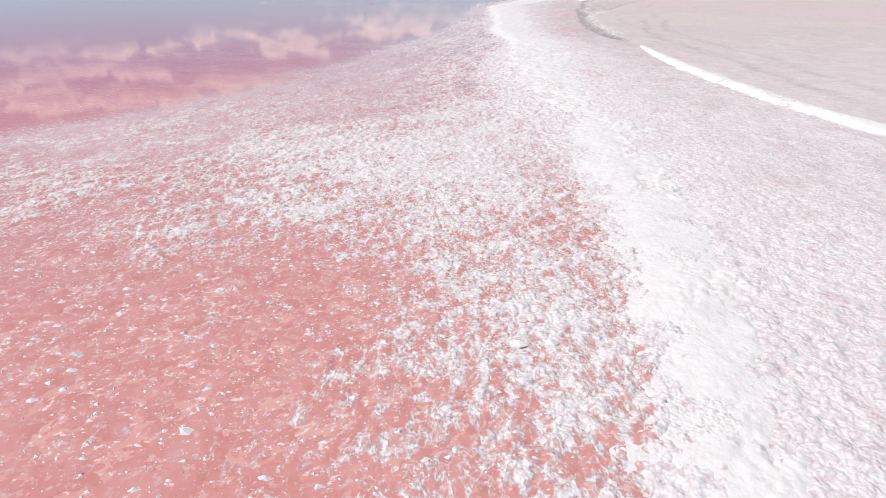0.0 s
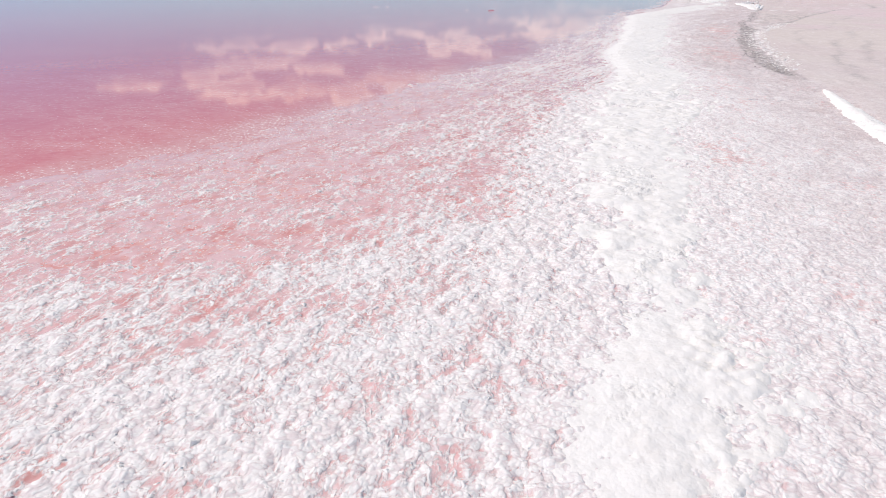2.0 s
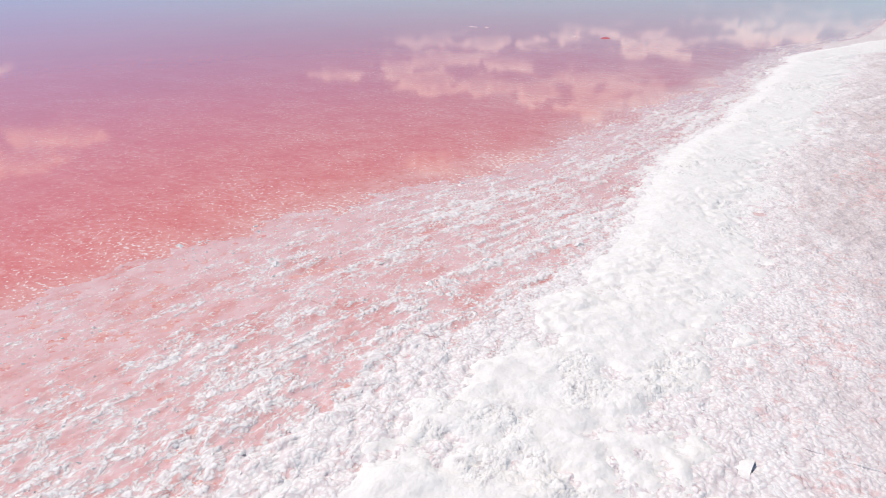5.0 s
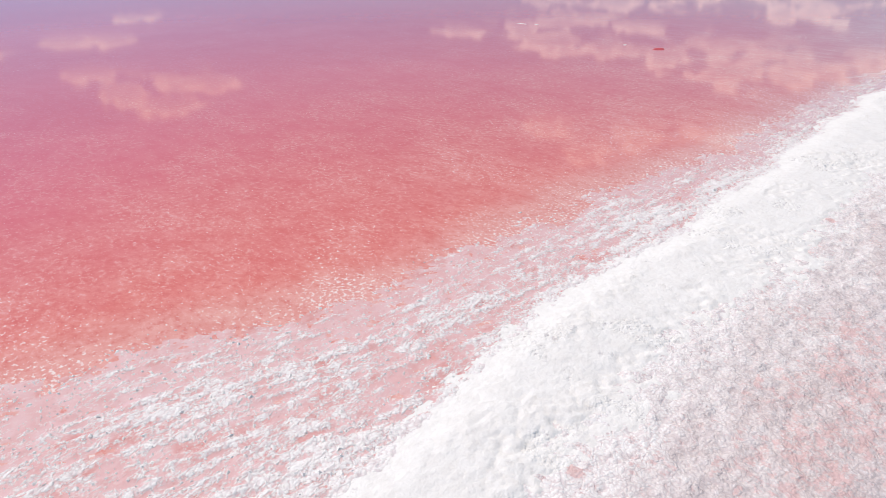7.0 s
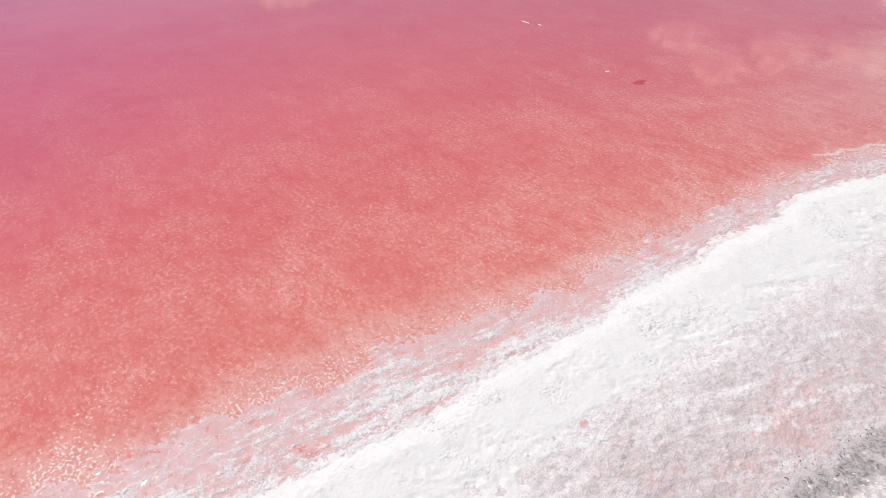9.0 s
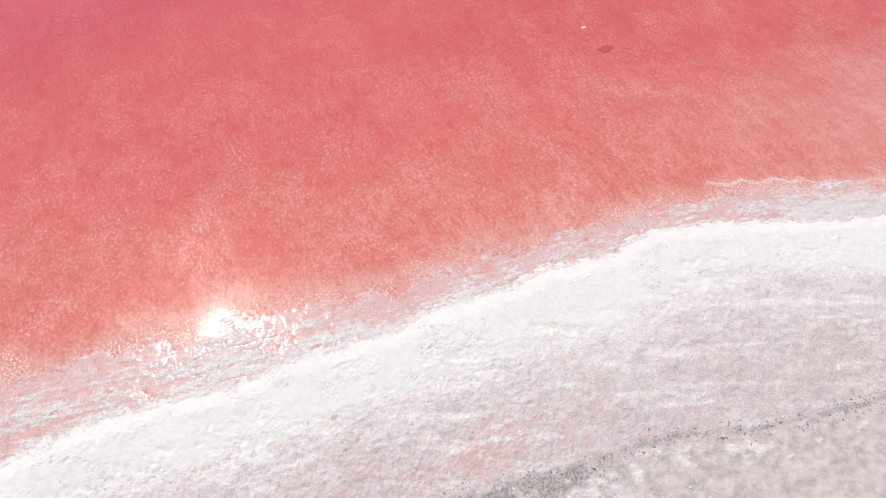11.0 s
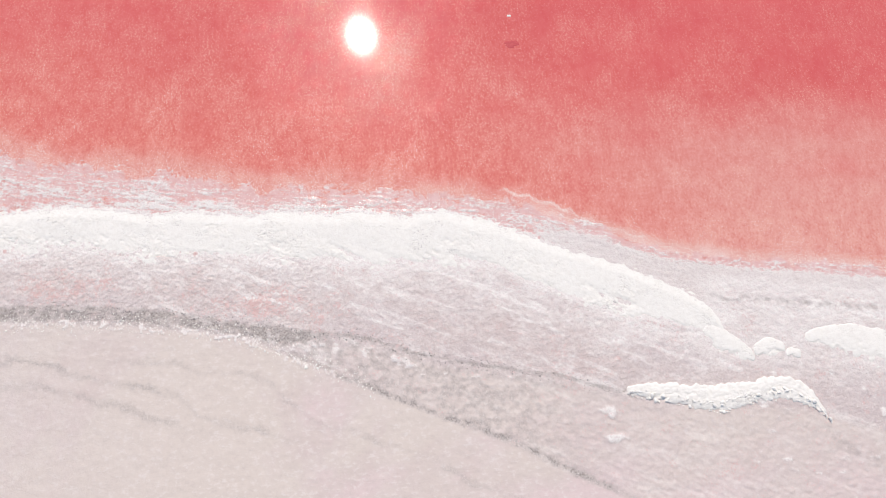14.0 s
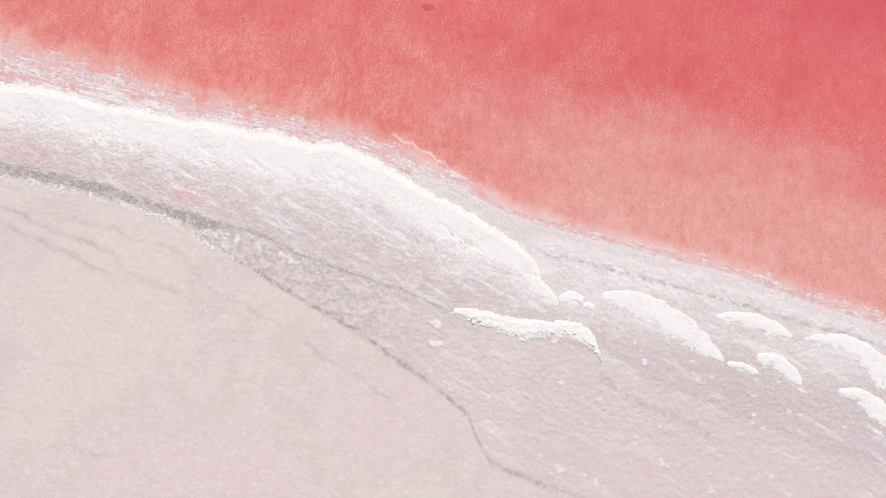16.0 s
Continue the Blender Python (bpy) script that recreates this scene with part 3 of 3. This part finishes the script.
# ---- ground ----
def build_ground():
    bands = [
        (axis(-2500, 300, -200, 10, -50, 0.5, 2), axis(-2500, 200, -60, 0.6, 30, 3, 80, 200, 2500), 0.3),
        (axis(2, 0.035, 34), axis(-2500, 200, -60, 1.0, -24, 0.3, -14, 0.12, -7.5, 0.035, 6.8, 0.07, 13, 0.25, 25, 1.5, 80, 200, 2500), 0.10),
        (axis(34, 0.06, 62), axis(-2500, 200, -60, 3, -8, 0.3, -4.5, 0.06, 13.5, 0.12, 36, 1.5, 90, 200, 2500), 0.13),
        (axis(62, 0.09, 125), axis(-2500, 200, -60, 3, 0, 0.09, 25, 0.14, 36, 5, 100, 200, 2500), 0.17),
        (axis(125, 4, 260, 40, 600, 300, 2900), axis(-2500, 200, -60, 5, 120, 60, 600, 200, 2500), 0.5),
    ]
    verts, faces, za, zb, count = [], [], [], [], 0
    for ys, xs, clod in bands:
        x, y = np.meshgrid(xs, ys)
        h, a, b = ground_at(x, y, clod)
        parts = [(x, y, h, a, b)]
        # a skirt closes each band at its ends
        for k in (0, -1):
            pair = [0, 0] if k == 0 else [-1, -1]
            low = h[pair].copy()
            low[0 if k == 0 else 1] -= 0.5
            parts.append((x[pair], y[pair], low, a[pair], b[pair]))
        for px, py, ph, pa, pb in parts:
            verts.append(np.stack([px, py, ph], -1).reshape(-1, 3))
            za.append(pa.reshape(-1, 3))
            zb.append(pb.reshape(-1, 3))
            faces.append(grid_faces(px.shape[0], px.shape[1], count))
            count += px.size
    me = sheet_mesh("ground", np.concatenate(verts), np.concatenate(faces), GROUND,
                    (("zone", np.concatenate(za)), ("zone_more", np.concatenate(zb))))
    return tagged(new("ground", me), "pale pinkish salt flat with crumbly white crust and sand", "ground", kind="structure")


build_ground()


# ---- the lake ----
def build_water():
    ys = axis(-2500, 300, -100, 10, 0, 0.5, 70, 0.14, 90, 0.5, 125, 5, 260, 40, 600, 300, 2900)
    xs = axis(-2500, 200, -120, 10, -30, 0.5, 1, 0.14, 9, 0.5, 16, 4, 60, 40, 300, 400, 2500)
    x, y = np.meshgrid(xs, ys)
    d = x - water_edge(y)
    e = 0.8 * fbm(x * 0.35, y * 0.2, 131, 3)
    out = np.minimum(d + e, 0)
    shoal = np.exp(out / 14.0) * 0.85 + 0.15 * np.exp(out / 32)
    pale = smooth(y + e, 70, 94) * smooth(d + 1.2 * e + 0.05 * (y - 90), -13, -4.5) * 0.52
    pale = np.maximum(pale, 0.85 * smooth(y, 72, 80) * smooth(d, -1.3, 0.1))
    film = np.maximum(pale, 0.5 * smooth(d + 0.4 * e, -1.8, 0.0) + 0.25 * smooth(d, 0.2, 1.2))
    froth = np.exp(np.minimum(d, 0) / 8) * 0.75 + (0.25 + 0.5 * smooth(y, 72, 80)) * smooth(d, -1.2, 0.6)
    # a wavering line of foam off the end of the bank
    wave = np.interp(y, [74, 75.5, 78.4, 80.7, 83, 86], [2.7, 3.1, 4.2, 5.4, 6.3, 7.4]) + 0.28 * np.abs(np.sin(y * 2.1 + 0.6 * e))
    foam = smooth(y, 73.5, 75.5) * (1 - smooth(y, 83.5, 86))
    crest = foam * np.exp(-np.where(x > wave, (x - wave) / 0.3, (wave - x) / 0.12) ** 2)
    film = np.maximum(film, 0.6 * crest)
    froth = np.maximum(froth, 1.7 * crest)
    depth = np.stack([shoal, film, froth], -1).reshape(-1, 3)
    me = sheet_mesh("water", np.stack([x, y, 0 * x], -1).reshape(-1, 3), grid_faces(len(ys), len(xs)), WATER, (("depth", depth),))
    return tagged(new("water", me), "calm rose-pink salt lake, salmon over the shallows", "water", kind="structure")


build_water()


# ---- the long white bank ----
def build_bank():
    ys = axis(-6, 0.2, 2, 0.04, 40, 0.06, 88.3)
    us = np.concatenate([np.linspace(0, 0.3, 30)[:-1], np.linspace(0.3, 1.0, 50)])
    u, y = np.meshgrid(us, ys)
    xl, xr = bank_left(y), bank_right(y)
    near = 1 - smooth(y, 33, 40)
    ragged = (0.045 + 0.045 * near) * fbm(y * 1.3, 0 * y + 3.3, 141, 3) + 0.07 * near * fbm(y * 1.9, 0 * y, 143, 2)
    xl = xl - 0.2 - 0.15 * near
    x = xl + ragged + u * (xr + 0.8 - xl - ragged)
    inner, outer = x - xl - ragged, xr + 0.8 - x
    lip = 1.2 + 0.3 * near * smooth(y, 8, 13)
    rise = smooth(inner, -0.1, lip)
    fade = np.clip(outer / (xr + 0.8 - xl), 0, 1)
    body = 0.055 + 0.07 * rise * smooth(fade, 0.0, 0.75) * (1 - 0.5 * near)
    pits = lumps(x, y, 0.10, 153)
    heap = lumps(x, y, 0.30, 155)
    patchy = smooth(fbm(x * 0.8, y * 0.5, 157, 3), 0.1, 1.1)
    rough = smooth(inner, 0.5, 1.4) * patchy * 1.5 + 0.3 + 0.6 * near * smooth(y, 10, 15) + 0.3 * smooth(y, 30, 36) * (1 - smooth(y, 46, 56))
    h = body * rise + rise * rough * (0.020 * pits + 0.016 * heap - 0.01) + 0.012 * fbm(x * 0.9, y * 0.9, 159, 3) * rise
    # towards the flat it breaks up into patches and streaks
    late = smooth(y, 52, 62)
    torn = 1.1 * fbm((x - 0.5 * y) * 1.3, (y + 0.5 * x) * 0.4, 161, 4) + (0.8 - 0.55 * late) * fbm(x * 5, y * 5, 163, 3)
    h -= (0.06 + 0.02 * late) * smooth(1 - fade + 0.12 * torn, 0.6, 1.0)
    h += 0.034 * near * smooth(y, 17, 22) * rise * (lumps(x, y, 0.19, 65) - 0.35)
    h -= 0.12 * near * smooth(y, 17, 22) * (1 - smooth(inner + 0.7 * fbm(x * 1.6, y * 1.6, 167, 5), 0.0, 2.5))
    h[:, 0] = -0.08
    h[0], h[-1] = -0.1, -0.1
    bank = tagged(new("salt_bank"), "long low bank of dried white salt foam beside the lake", "salt bank")
    # it swells into lobes, each parted from the next by a notch
    cuts = [0] + [int(np.argmin(np.abs(ys - k))) for k in (18.8, 36.2, 51.3, 58.2, 68.5)] + [len(ys) - 1]
    for lo, hi in zip(cuts, cuts[1:]):
        piece = np.stack([x, y, h], -1)[lo:hi + 1]
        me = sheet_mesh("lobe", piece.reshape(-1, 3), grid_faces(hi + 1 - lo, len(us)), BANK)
        new("lobe", me).parent = bank
    return bank


build_bank()


# ---- smaller banks, lobes and ledges ----
def build_lobe(name, spine, height, rough, label, group=""):
    """A low mound along a line of (x, y, half width)."""
    pts = np.array(spine, dtype=float)
    run = np.concatenate([[0], np.cumsum(np.hypot(*np.diff(pts[:, :2], axis=0).T))])
    s = np.linspace(0, run[-1], max(24, int(run[-1] / 0.07)))
    cx, cy, wd = (np.interp(s, run, pts[:, k]) for k in range(3))
    for _ in range(6 if len(pts) > 3 else 2):
        for arr in (cx, cy, wd):
            k = max(3, len(s) // 14) | 1
            arr[:] = np.convolve(np.pad(arr, k // 2, mode="edge"), np.ones(k) / k, "valid")
    tx, ty = np.gradient(cx), np.gradient(cy)
    ln = np.hypot(tx, ty)
    nx, ny = -ty / ln, tx / ln
    ends = np.sqrt(np.clip(1 - np.abs(2 * s / s[-1] - 1) ** 5, 0, 1))
    wd = wd * ends * (1 + 0.10 * fbm(s * 1.4, 0 * s, 171, 3) + rough * 0.12 * fbm(s * 4, 0 * s, 173, 3))
    v, k = np.meshgrid(np.linspace(-1, 1, 41), np.arange(len(s)))
    x, y = cx[k] + nx[k] * wd[k] * v, cy[k] + ny[k] * wd[k] * v
    dome = np.sqrt(np.clip(1 - np.abs(v) ** (2.2 + 1.5 * rough), 0, 1)) * ends[k]
    keep = smooth(v, -1.0, 0.1) * (1 - rough) + rough
    h = 0.05 + height * dome * (0.3 + 0.7 * keep) + dome * (0.04 * lumps(x, y, 0.16, 181) + 0.05 * lumps(x, y, 0.34, 183)) * (0.12 + 0.9 * rough)
    # the side away from the lake frays out
    h -= (1 - rough) * 0.10 * smooth(-v + 0.35 * fbm(x * 2.2, y * 2.2, 187, 4), 0.1, 1.0)
    h = np.where((np.abs(v) > 0.999) | (k == 0) | (k == len(s) - 1), -0.03, h)
    origin = np.array([cx.mean(), cy.mean(), 0.0])
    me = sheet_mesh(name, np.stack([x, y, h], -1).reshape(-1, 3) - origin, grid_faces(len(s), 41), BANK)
    ob = new(name, me)
    ob.location = origin
    return tagged(ob, label, "salt mound", group)


LOBE = "smooth rounded lobe of white salt foam on the flat"
G = "white lobes past the bank"
LONG = "long curved lobe of white salt foam on the flat"
build_lobe("salt_lobe", [(13.0, 86.9, 0.75), (14.1, 88.3, 0.85), (15.2, 89.9, 0.5)], 0.07, 0.1, LOBE, G)
build_lobe("salt_lobe", [(14.7, 89.9, 0.5), (14.4, 90.9, 0.75), (14.5, 92.0, 0.5)], 0.07, 0.1, LOBE, G)
build_lobe("salt_lobe", [(14.9, 91.9, 0.35), (14.8, 92.4, 0.45), (14.9, 92.9, 0.35)], 0.07, 0.1, LOBE, G)
build_lobe("salt_lobe", [(13.8, 92.9, 0.55), (13.9, 95.1, 0.95), (14.5, 97.3, 1.3), (15.7, 99.7, 1.45), (16.7, 101.8, 1.05), (17.9, 103.9, 0.35)], 0.07, 0.15, LONG, G)
build_lobe("salt_lobe", [(17.8, 103.8, 0.3), (17.9, 105.1, 0.4), (18.3, 106.5, 0.3)], 0.08, 0.5, LOBE, G)
build_lobe("salt_lobe", [(16.9, 106.0, 0.5), (17.2, 107.8, 0.75), (18.0, 109.0, 0.7), (18.8, 110.0, 0.35)], 0.07, 0.3, LOBE, G)
build_lobe("salt_lobe", [(14.3, 102.4, 0.35), (14.1, 104.0, 0.6), (14.3, 105.9, 0.8), (14.7, 107.3, 0.8), (15.1, 109.0, 0.5)], 0.07, 0.15, LONG, G)
build_lobe("salt_lobe", [(15.1, 109.5, 0.45), (14.9, 111.1, 0.65), (15.1, 113.2, 0.95), (16.0, 115.1, 1.2), (17.4, 116.8, 1.3), (19.2, 118.8, 0.9)], 0.07, 0.15, LONG, G)
build_lobe("salt_lobe", [(18.7, 112.7, 0.35), (18.9, 114.5, 0.7), (19.7, 115.9, 0.9), (21.2, 117.8, 0.9)], 0.07, 0.3, LOBE, G)
LEDGE = [(16.5, 81.2, 0.35), (16.8, 84.0, 0.6), (17.4, 87.2, 0.8), (17.0, 89.5, 0.65), (16.7, 91.6, 0.75), (17.5, 93.0, 0.55), (18.9, 94.0, 0.2)]
ledge = build_lobe("salt_ledge", LEDGE,
           0.12, 0.75, "rough ledge of broken white salt crust on grey mud")
build_lobe("salt_ledge", [(10.7, 37.2, 0.12), (10.4, 33.0, 0.3), (10.25, 29.0, 0.45), (10.6, 24.0, 0.45), (11.0, 19.5, 0.5), (11.8, 16.5, 0.5), (14.0, 12.0, 0.6)],
           0.14, 0.35, "narrow white salt ledge at the edge of the sand")


def build_blocks(parent, spine, count, seed):
    """Broken blocks of crust that lean against the landward side of a ledge."""
    rng = random.Random(seed)
    kinds = []
    for _ in range(7):
        bm = bmesh.new()
        bmesh.ops.create_icosphere(bm, subdivisions=1, radius=0.6)
        for v in bm.verts:
            v.co = Vector((v.co.x * rng.uniform(0.75, 1.3), v.co.y * rng.uniform(0.75, 1.3), v.co.z * rng.uniform(0.5, 1.0)))
        me = bpy.data.meshes.new("block")
        bm.to_mesh(me)
        bm.free()
        me.materials.append(BANK)
        kinds.append(me)
    ys, xs, ws = ([p[k] for p in spine] for k in (1, 0, 2))
    for _ in range(count):
        y = rng.uniform(ys[0] + 0.4, ys[-1])
        x = float(np.interp(y, ys, xs)) + float(np.interp(y, ys, ws)) * rng.uniform(0.15, 1.15)
        size = 0.09 * math.exp(rng.gauss(0, 0.4))
        ob = new("block", rng.choice(kinds))
        ob.parent = parent
        ob.location = Vector((x, y, 0.06 + 0.35 * size + (0.10 if x < np.interp(y, ys, xs) + 0.6 * np.interp(y, ys, ws) else 0.0))) - parent.location
        ob.rotation_euler = (rng.uniform(-0.5, 0.5), rng.uniform(-0.5, 0.5), rng.uniform(0, 6.3))
        ob.scale = (size * rng.uniform(0.8, 1.7), size, size)


build_blocks(ledge, LEDGE, 260, 11)


# ---- loose crumbs of salt ----
def build_crumbs(name, label, x, y, size, mat, flatness=0.45, seed=7):
    """Angular crumbs at the given places, resting on the ground or afloat."""
    rng = np.random.default_rng(seed)
    h = np.maximum(ground_at(x, y, np.where(y < 34, 0.10, np.where(y < 62, 0.13, 0.2)))[0], 0.0)
    n = len(x)
    turn = rng.uniform(0, 2 * np.pi, n)[:, None] + np.arange(6)[None] * np.pi / 3
    reach = rng.uniform(0.3, 1.3, (n, 6)) * size[:, None]
    long = rng.uniform(0.5, 1.0, n)[:, None]
    rx, ry = np.cos(turn) * reach, np.sin(turn) * reach * long
    rim = np.stack([x[:, None] + rx, y[:, None] + ry, np.repeat((h - 0.003)[:, None], 6, 1)], -1)
    peak = np.stack([x + 0.2 * rx[:, 0], y + 0.2 * ry[:, 0], h + flatness * size], -1)[:, None]
    verts = np.concatenate([rim, peak], 1).reshape(-1, 3)
    tris = np.array([(k, (k + 1) % 6, 6) for k in range(6)])
    faces = (tris[None] + 7 * np.arange(n)[:, None, None]).reshape(-1, 3)
    me = bpy.data.meshes.new(name)
    me.vertices.add(len(verts))
    me.vertices.foreach_set("co", verts.astype(np.float32).ravel())
    me.loops.add(faces.size)
    me.loops.foreach_set("vertex_index", faces.astype(np.int32).ravel())
    me.polygons.add(len(faces))
    me.polygons.foreach_set("loop_start", np.arange(0, faces.size, 3, dtype=np.int32))
    me.polygons.foreach_set("use_smooth", np.zeros(len(faces), dtype=bool))
    me.update()
    me.materials.append(mat)
    return tagged(new(name, me), label, "salt crumbs", kind="stuff")


def crumb_places(count, x0, x1, y0, y1, seed):
    """Places on the salt of the shallows, thinly also on the open brine."""
    rng = np.random.default_rng(seed)
    x, y = rng.uniform(x0, x1, count * 3), rng.uniform(y0, y1, count * 3)
    h = ground_at(x, y, np.where(y < 34, 0.10, 0.13))[0]
    inside = (x > water_edge(y) - 1.5) & (x < bank_left(y) + 0.1)
    keep = inside & (h > -0.01)
    return x[keep][:count], y[keep][:count]


def beside(curve, count, y0, y1, spread, seed, shift=0.0):
    """Places strewn along a line of the shore."""
    rng = np.random.default_rng(seed)
    y = rng.uniform(y0, y1, count)
    return curve(y) + shift + rng.normal(0, spread, count), y


cx, cy = beside(dark_edge, 1500, 40, 83, 0.22, 21, 0.15)
build_crumbs("mud_clods", "dark grey clods of wet mud along the edge of the crust", cx, cy,
             np.random.default_rng(22).lognormal(math.log(0.034), 0.4, len(cx)), MUD)
cx, cy = beside(sand_edge, 1500, 41, 66, 0.35, 23, -0.1)
build_crumbs("salt_crumbs", "white crumbs of salt along the edge of the sand", cx, cy,
             np.random.default_rng(24).lognormal(math.log(0.036), 0.4, len(cx)), BANK)
cx, cy = crumb_places(20000, -7.5, 3.5, 2.5, 34.0, 5)
csize = np.random.default_rng(6).lognormal(math.log(0.015), 0.45, len(cx))
build_crumbs("salt_crumbs", "loose white crumbs of salt crust over pink brine", cx, cy, csize, BANK)
fl = np.random.default_rng(31)
cx, cy = fl.uniform(-9.0, 1.5, 5200), fl.uniform(2.5, 11.5, 5200)
keep = value_noise(cx * 1.6, cy * 1.6, 33) + 0.25 * value_noise(cx * 5, cy * 5, 35) > 0.42
cx, cy = cx[keep], cy[keep]
build_crumbs("salt_flakes", "jagged cream flakes of salt afloat on salmon-pink brine", cx, cy, fl.lognormal(math.log(0.021), 0.5, len(cx)), BANK, 0.4, 37)
cx, cy = crumb_places(8000, -4.0, 4.5, 34.0, 76.0, 8)
csize = np.random.default_rng(9).lognormal(math.log(0.026), 0.4, len(cx))
build_crumbs("salt_crumbs", "white crumbs of salt crust along the waterline", cx, cy, csize, BANK)


# ---- things afloat on the lake ----
def build_patch(name, x, y, rx, ry, mat, label, category, seed):
    """A thin floating raft with a ragged rim, domed by a few centimetres."""
    rings, around = 7, 40
    ang = np.arange(around + 1) / around * 2 * np.pi
    rim = 1 + 0.22 * fbm(np.cos(ang) * 1.7 + seed, np.sin(ang) * 1.7, seed, 4)
    t, k = np.meshgrid(np.linspace(0, 1, around + 1), np.linspace(0, 1, rings))
    rim = np.repeat(rim[None], rings, 0)
    px, py = np.cos(t * 2 * np.pi) * k * rx * rim, np.sin(t * 2 * np.pi) * k * ry * rim
    pz = 0.004 + 0.02 * (1 - k ** 2) * (1 + 0.4 * fbm(px * 6, py * 6, seed + 3, 3))
    pz[-1] = -0.01
    me = sheet_mesh(name, np.stack([px, py, pz], -1).reshape(-1, 3), grid_faces(rings, around + 1), mat)
    ob = new(name, me)
    ob.location = (x, y, 0)
    return tagged(ob, label, category)


build_patch("algae_patch", -8.0, 76.2, 0.32, 0.5, ALGAE, "small dark red patch of algae on the pink water", "algae", 5)
build_patch("salt_raft", -10.3, 76.15, 0.1, 0.18, BANK, "small pale raft of salt afloat on pink water", "salt raft", 9)
FOAM = "thin white streak of salt foam afloat on pink water"
build_patch("foam_streak", -20.8, 79.6, 0.45, 0.09, BANK, FOAM, "salt foam", 15)
build_patch("foam_streak", -19.6, 79.9, 0.2, 0.06, BANK, FOAM, "salt foam", 19)
